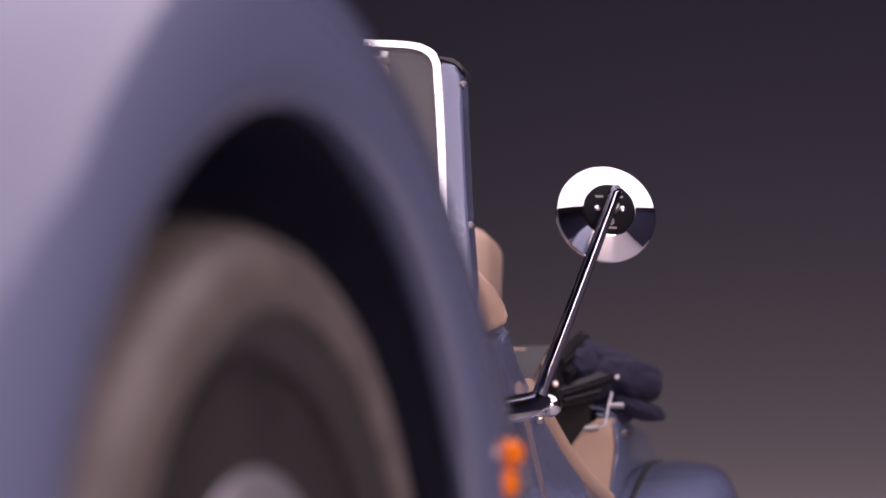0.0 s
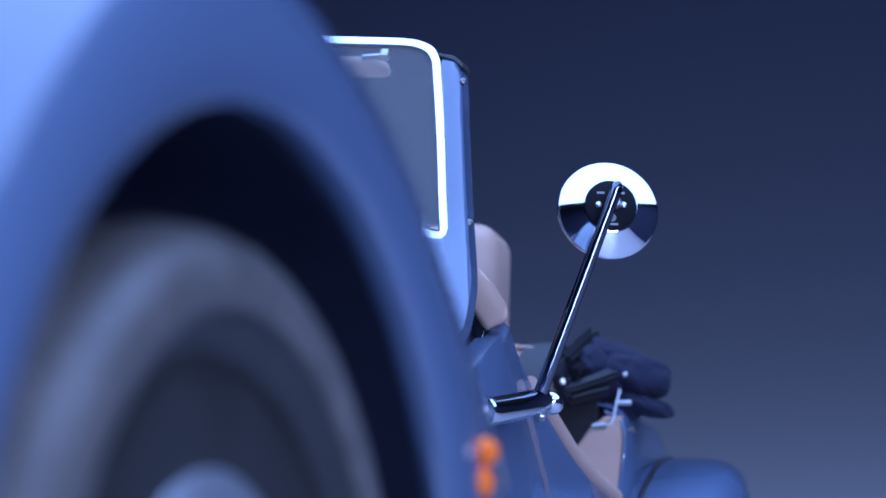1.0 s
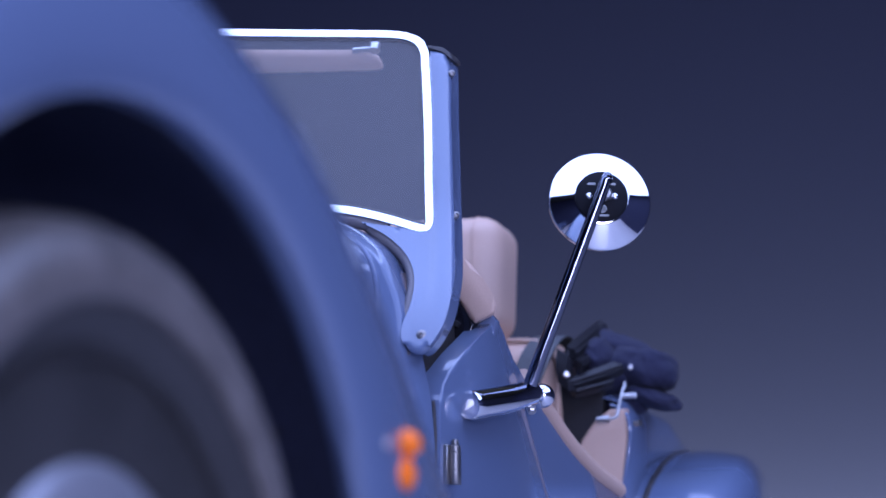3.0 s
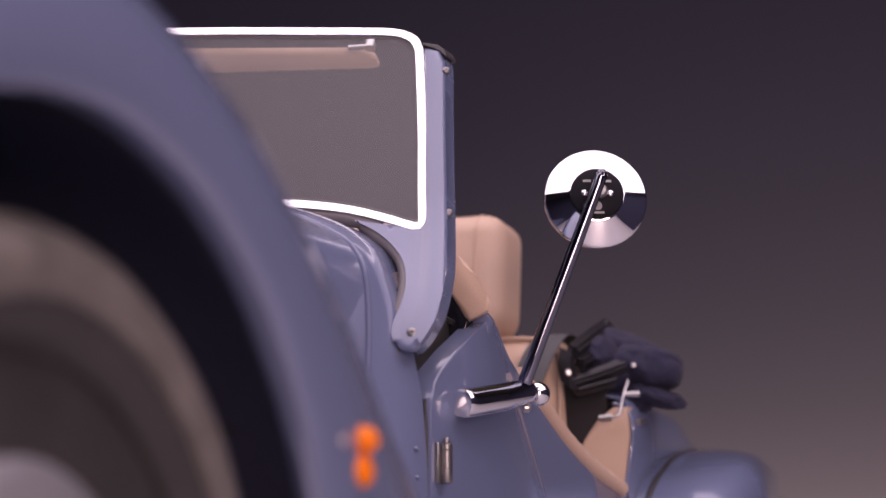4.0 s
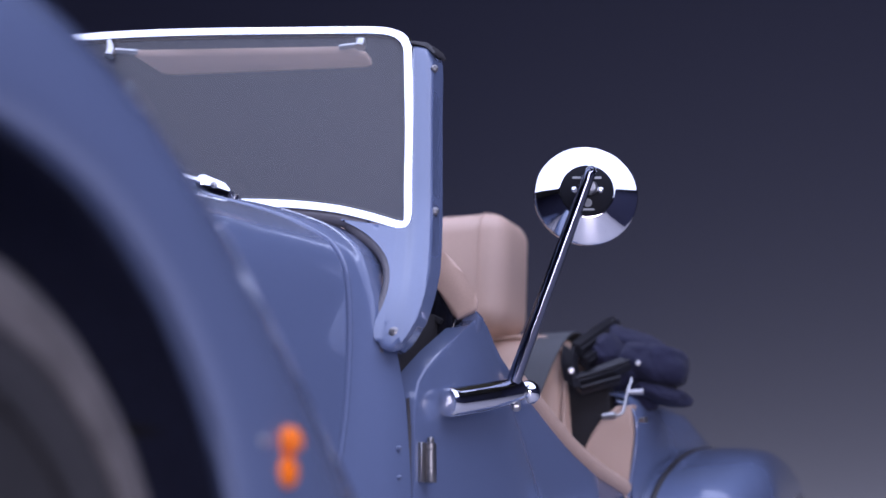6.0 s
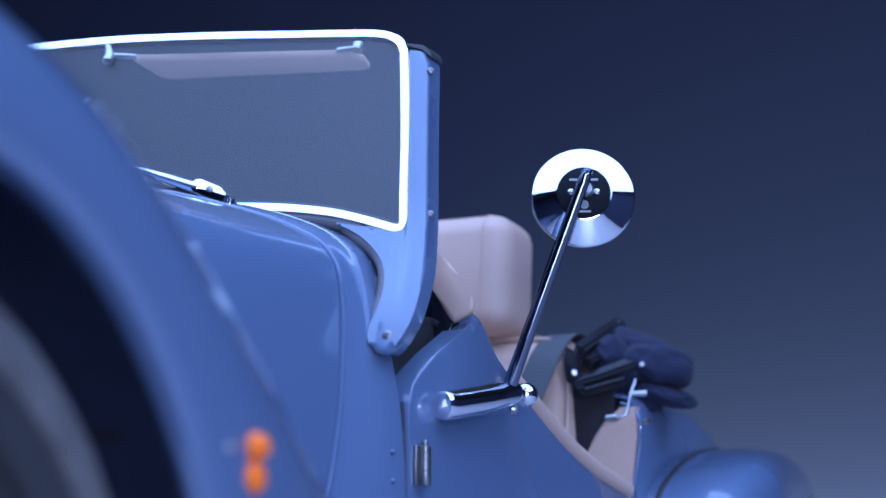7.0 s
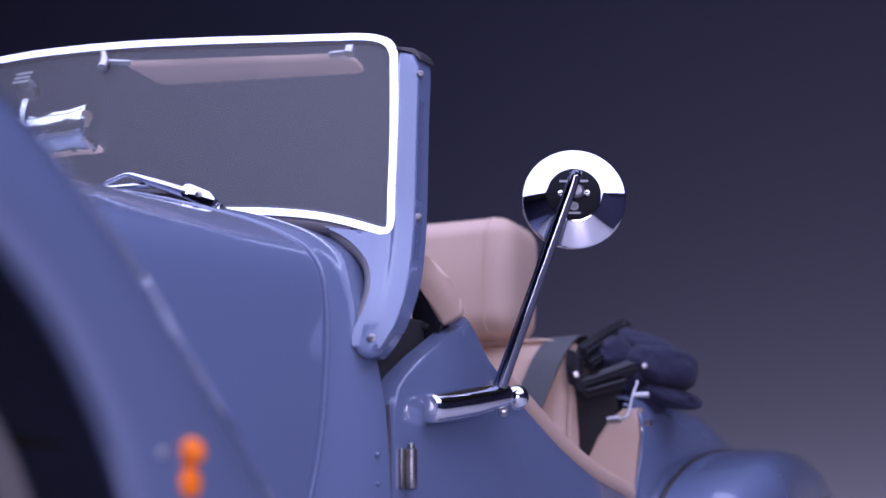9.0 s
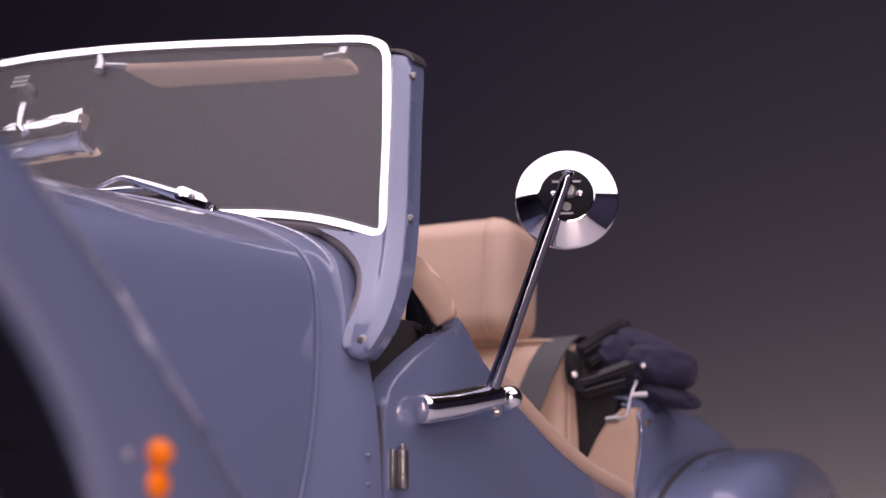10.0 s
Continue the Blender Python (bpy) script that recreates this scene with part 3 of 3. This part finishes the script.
def rear_wing():
    a = list(range(-20, 201, 10))
    lips = [(0, 2.47 + 0.30 * math.cos(radians(k)), 0.28 + 0.22 * math.sin(radians(k))) for k in a]
    def arch(k, front, back, high):
        c, v = math.cos(radians(k)), math.sin(radians(k))
        return (0, 2.47 + (back if k < 90 else front) * c, 0.32 + high * math.copysign(abs(v) ** (0.36 if k > 90 else 1), v))
    crests = [arch(k, 0.535, 0.50, 0.362) for k in a]
    prof = [(0, 0.768, 0), (0, 0.778, 0), (0.2, 0.788, 0), (0.72, 0.788, 0), (0.86, 0.785, 0), (0.945, 0.775, 0.001), (1, 0.757, 0.006), (1, 0.734, 0.012), (1, 0.70, 0.016), (1, 0.66, 0.016), (1, 0.62, 0.015), (1, 0.58, 0.0)]
    rows = [[(x * (1 - 0.25 * max(0, y - 2.12)), y, z) for x, y, z in r] for r in sweep_wing(lips, crests, prof, 3)]
    w = part("rear_wing", shell(rows, 0.004), PAINT, car, "rounded blue-grey rear wing", 50)
    bead = [(0.650 - 0.08 * max(0, q[1] - 2.05), q[1], q[2]) for q in (arch(k, 0.547, 0.5, 0.374) for k in range(108, 185, 4))]
    part("beading", tube(bead, 0.0055, 8), SEAL, w, "black beading between wing and body")


rear_wing()

def xz(y):
    return lambda x, z, d: Vector((x, y + d, z))


part("quarter_trim", plate([(0.50, 0.58), (0.535, 0.615), (0.558, 0.652), (0.572, 0.682), (0.590, 0.706), (0.612, 0.722), (0.636, 0.722), (0.637, 0.68), (0.63, 0.62), (0.622, 0.56)], xz(1.926), 0.02, 0.006, 3), TRIM, car, "tan leather trim inside the rear quarter")
part("rim_bead", tube(smooth([(0.612, 1.930, 0.50), (0.628, 1.930, 0.60), (0.641, 1.930, 0.68), (0.634, 1.931, 0.716), (0.612, 1.932, 0.728)], 4), 0.0027, 8), PAINT, car, "painted bead round the cockpit rim")
# added panel: covers the painted body edge with the gap's darkness
part("hood_well", box(pose(0.47, 1.944, 0.66), (0.26, 0.024, 0.20), 0.004), CARPET, car, "dark panel standing for the unlit gap below the hood")
part("cockpit_rear", box(pose(0, 2.04, 0.53), (1.1, 0.02, 0.36), 0.004), CARPET, car, "dark carpeted bulkhead behind the seats")
part("tonneau_stud", tube([(0.652, 1.916, 0.698), (0.662, 1.912, 0.698)], [0.0036, 0.0045], 12), STEEL, car)

# ---- folded soft top ----
top = empty("folded_soft_top", (0, 2.05, 0.78), car)
tagged(top, "navy canvas hood folded down behind the seats")


def cloth(center, radii, seed, rot=0, swirl=1.0):
    """A soft folded lump of canvas."""
    bm = bmesh.new()
    bmesh.ops.create_icosphere(bm, subdivisions=5, radius=1)
    for v in bm.verts:
        p = v.co.copy()
        f = 0.14 * noise.noise(p * 1.7 + Vector((seed, 0, 0))) + 0.05 * swirl * noise.noise(p * 4 + Vector((0, seed, 0)))
        f -= 0.05 * math.exp(-((p.x - 0.25 * p.z + 0.15) / 0.06) ** 2) + 0.035 * math.exp(-((p.x + 0.5 * p.z - 0.25) / 0.05) ** 2)
        f += 0.04 * swirl * math.sin(4 * p.z + 2 * p.x + seed) * (1 - abs(p.x)) + 0.02 * abs(noise.noise(p * 5 + Vector((seed, seed, 0))))
        q = p * (1 + f)
        v.co = Vector((math.copysign(abs(q.x) ** 0.8, q.x) * radii[0], q.y * radii[1], math.copysign(abs(q.z) ** 0.85, q.z) * radii[2]))
    bmesh.ops.transform(bm, matrix=pose(*center, 0, rot, 0), verts=bm.verts)
    return bm


for c, r, seed, rot, swirl in (((0.0, 2.07, 0.790), (0.54, 0.075, 0.048), 1.0, 0, 1.0), ((0.642, 2.000, 0.785), (0.054, 0.050, 0.033), 2.3, 14, 0.5), ((0.652, 2.005, 0.744), (0.044, 0.050, 0.015), 4.4, 18, 0.5),
                               ((0.600, 2.045, 0.822), (0.062, 0.050, 0.021), 8.2, 22, 0.7), ((0.600, 1.985, 0.770), (0.034, 0.040, 0.026), 6.1, -18, 0.7), ((0.578, 2.005, 0.800), (0.030, 0.075, 0.034), 5.2, -25, 0.8), ((0.585, 2.000, 0.735), (0.060, 0.040, 0.020), 3.7, 5, 0.8)):
    into(part("canvas_fold", cloth(c, r, seed, rot, swirl), FABRIC, None, "navy canvas fold", 60), top)
for points, w, h in ((((0.562, 1.902, 0.800), (0.566, 1.98, 0.832), (0.563, 2.062, 0.858)), 0.023, 0.013), (((0.573, 1.902, 0.782), (0.580, 1.98, 0.812), (0.590, 2.06, 0.836)), 0.019, 0.011),
                     (((0.556, 1.896, 0.800), (0.556, 1.892, 0.775), (0.560, 1.892, 0.752)), 0.024, 0.014), (((0.560, 1.897, 0.755), (0.590, 1.915, 0.766), (0.622, 1.945, 0.782)), 0.020, 0.011), (((0.566, 1.902, 0.742), (0.592, 1.915, 0.750), (0.612, 1.935, 0.758)), 0.012, 0.008)):
    into(part("hood_stick", ribbon(smooth(points, 4), (0.75, -0.3, -0.55), w, h * 0.55), HINGE, None, "dark hinged hood frame link"), top)
    rail = [Vector(q) + Vector((0.006, -0.006, 0.004)) for q in points]
    into(part("link_rib", tube(smooth(rail, 4), 0.0026, 8), HINGE, None), top)
into(part("link_pivot", lathe([(0.0048, -0.006), (0.0048, 0.003), (0.003, 0.005), (0, 0.005)], toward((0.5615, 1.884, 0.768), (0.4, -0.9, 0)), 16), STEEL, None), top)
into(part("link_pivot", lathe([(0.004, -0.006), (0.004, 0.002), (0.003, 0.003), (0, 0.003)], toward((0.565, 2.050, 0.858), (0.4, -0.9, 0.3)), 16), STEEL, None), top)
into(part("fabric_stud", lathe([(0.0035, -0.004), (0.0035, 0.002), (0, 0.003)], toward((0.638, 1.949, 0.783), (0.4, -0.9, 0.1)), 12), STEEL, None), top)
lever = part("hood_latch", tube(smooth([(0.633, 1.935, 0.760), (0.634, 1.930, 0.754), (0.632, 1.922, 0.742), (0.629, 1.912, 0.715), (0.626, 1.908, 0.707), (0.609, 1.905, 0.703)], 3), 0.0022, 10), STEEL, None, "cranked metal hood latch lever")
into(lever, top)
into(part("latch_boss", tube([(0.632, 1.922, 0.739), (0.649, 1.935, 0.740)], [0.004, 0.0045], 12), STEEL, None), top)
into(part("latch_grip", tube([(0.600, 1.903, 0.704), (0.618, 1.906, 0.705)], [0.0045, 0.006], 12), STEEL, None), top)

# ---- wipers, visors, inner mirror ----
def wiper(dx):
    w = empty("wiper", (0.338 + dx, 1.30, 0.92), car)
    tagged(w, "chrome windscreen wiper parked on the scuttle")
    o = lambda x, y, z: (x + dx, y, z)
    into(part("spindle", lathe([(0.012, -0.02), (0.012, 0.0), (0.009, 0.006), (0.009, 0.012), (0, 0.014)], toward(o(0.343, 1.298, 0.922), (0, -0.35, 0.9)), 20), CHROME, None), w)
    head = [(-0.027, 0.007), (-0.020, 0.0105), (0.012, 0.0105), (0.024, 0.005), (0.026, -0.007), (0.017, -0.011), (-0.020, -0.010), (-0.027, -0.006)]
    turn = Matrix.Translation(o(0.324, 1.278, 0.943)) @ pose(0, 0, 0, -12, 24, 0)
    into(part("arm_head", plate(head, lambda u, v, d: turn @ Vector((u, d, v)), 0.020, 0.003, 2), CHROME, None), w)
    into(screw(turn @ Vector((0.0, -0.001, 0.002)), (0.1, -0.95, 0.2), 0.0042, None), w)
    arm_line = smooth([o(0.308, 1.287, 0.947), o(0.272, 1.289, 0.960), o(0.245, 1.290, 0.970), o(0.224, 1.291, 0.978), o(0.206, 1.292, 0.983), o(0.184, 1.293, 0.978), o(0.168, 1.294, 0.973), o(0.163, 1.295, 0.966)], 3)
    into(part("arm", tube(arm_line, [0.0112 - 0.0076 * min(1, i / 12) for i in range(len(arm_line))], 10, None, 0.8), CHROME, None), w)
    into(part("blade_carrier", tube([o(0.246, 1.290, 0.966), o(0.185, 1.293, 0.968), o(0.10, 1.296, 0.976), o(0.03, 1.298, 0.982)], 0.0038, 8), CHROME, None), w)
    into(part("spring_cover", ribbon([o(0.300, 1.284, 0.957), o(0.262, 1.287, 0.968), o(0.245, 1.289, 0.972)], (0, 1, 0), 0.008, 0.0006), STEEL, None), w)
    into(part("blade", box(Matrix.Translation(o(0.16, 1.299, 0.958)) @ pose(0, 0, 0, 0, 5.5, -3), (0.30, 0.006, 0.012), 0.001, 1), SEAL, None, "black rubber blade"), w)


wiper(0)
wiper(-0.42)


def visor(s):
    corners = [(0.147, 1.371, 1.158), (0.412, 1.468, 1.158), (0.4325, 1.486, 1.152), (0.4255, 1.516, 1.150), (0.414, 1.520, 1.149), (0.160, 1.452, 1.149), (0.148, 1.440, 1.150)]
    down = Vector((0.0, 0.003, -0.009))
    bm = plate([(i, 0) for i in range(len(corners))], lambda u, v, d: (Vector(corners[int(u)]) + down * (1 - d)) * 1.0, 1.0, 0)
    bmesh.ops.bevel(bm, geom=bm.edges[:], offset=0.0032, segments=2, profile=0.5, affect="EDGES")
    for v in bm.verts:
        v.co.x *= s
    v = part("sun_visor", bm, LEATHER, car, "tan padded sun visor behind the glass")
    for a, b in (((0.118, 1.366, 1.158), (0.152, 1.376, 1.155)), ((0.405, 1.464, 1.155), (0.436, 1.458, 1.153))):
        part("rod", tube([(s * a[0], a[1], a[2]), (s * b[0], b[1], b[2])], 0.0038, 8), STEEL, v)
    for x, y in ((0.438, 1.458), (0.117, 1.365)):
        part("rod_mount", tube([(s * x, y - 0.004, 1.149), (s * x, y, 1.158), (s * (x - 0.006), y + 0.006, 1.172)], [0.0075, 0.007, 0.005], 10), STEEL, v)


visor(1)
visor(-1)
im = part("interior_mirror", lathe([(0.0, -0.085), (0.020, -0.084), (0.028, -0.078), (0.0315, -0.06), (0.032, 0.0), (0.032, 0.030), (0.0325, 0.034), (0.0345, 0.056), (0.034, 0.060), (0.028, 0.063), (0.015, 0.066), (0, 0.067)], toward((0.022, 1.395, 1.076), (1, 0.0, 0.03)), 40), CHROME, car, "chrome interior mirror hung from the screen's top")
part("mirror_stalk", tube([(-0.006, 1.362, 1.078), (-0.018, 1.366, 1.088), (-0.026, 1.378, 1.108), (-0.027, 1.388, 1.13)], 0.0055, 10), CHROME, im)
bm = bmesh.new()
bmesh.ops.create_uvsphere(bm, u_segments=18, v_segments=12, radius=0.0165, matrix=pose(-0.028, 1.392, 1.141))
part("stalk_base", bm, GLOSSBLACK, im)
for k in range(3):
    into(part("sticker_line", box(Matrix.Translation(on_screen(-0.020 - 0.002 * k, 1.160 - 0.006 * k, 0.006)) @ pose(0, 0, 0, -17), (0.026, 0.0006, 0.003), 0), PALE, None, "pale printed line on the glass"), screen)


# ---- the other side and the nose ----
def mirrored(ob, parent):
    me = ob.data.copy()
    me.transform(Matrix.Diagonal((-1, 1, 1, 1)))
    me.flip_normals()
    o = new(ob.name.split(".")[0], me)
    o.parent = parent
    if "label" in ob:
        o["label"] = ob["label"]
    for c in ob.children:
        if c.type == "MESH" and not c.name.startswith("side_marker"):
            mirrored(c, o)
    return o


for ob in [o for o in car.children if o.name.split(".")[0] in ("front_wing", "rear_wing", "wheel")]:
    mirrored(ob, car)
nose = section(-0.548, [(x * 0.497, z - 0.092) for x, z in BON])
bm = bmesh.new()
grid(bm, [nose, [(x * 0.9, -0.57, 0.32 + (z - 0.32) * 0.95) for x, y, z in nose], [(x * 0.85, -0.565, 0.32 + (z - 0.32) * 0.93) for x, y, z in nose]])
bm.faces.new([bm.verts.new((x * 0.85, -0.562, 0.32 + (z - 0.32) * 0.93)) for x, y, z in nose])
part("radiator_cowl", bm, PAINT, car)
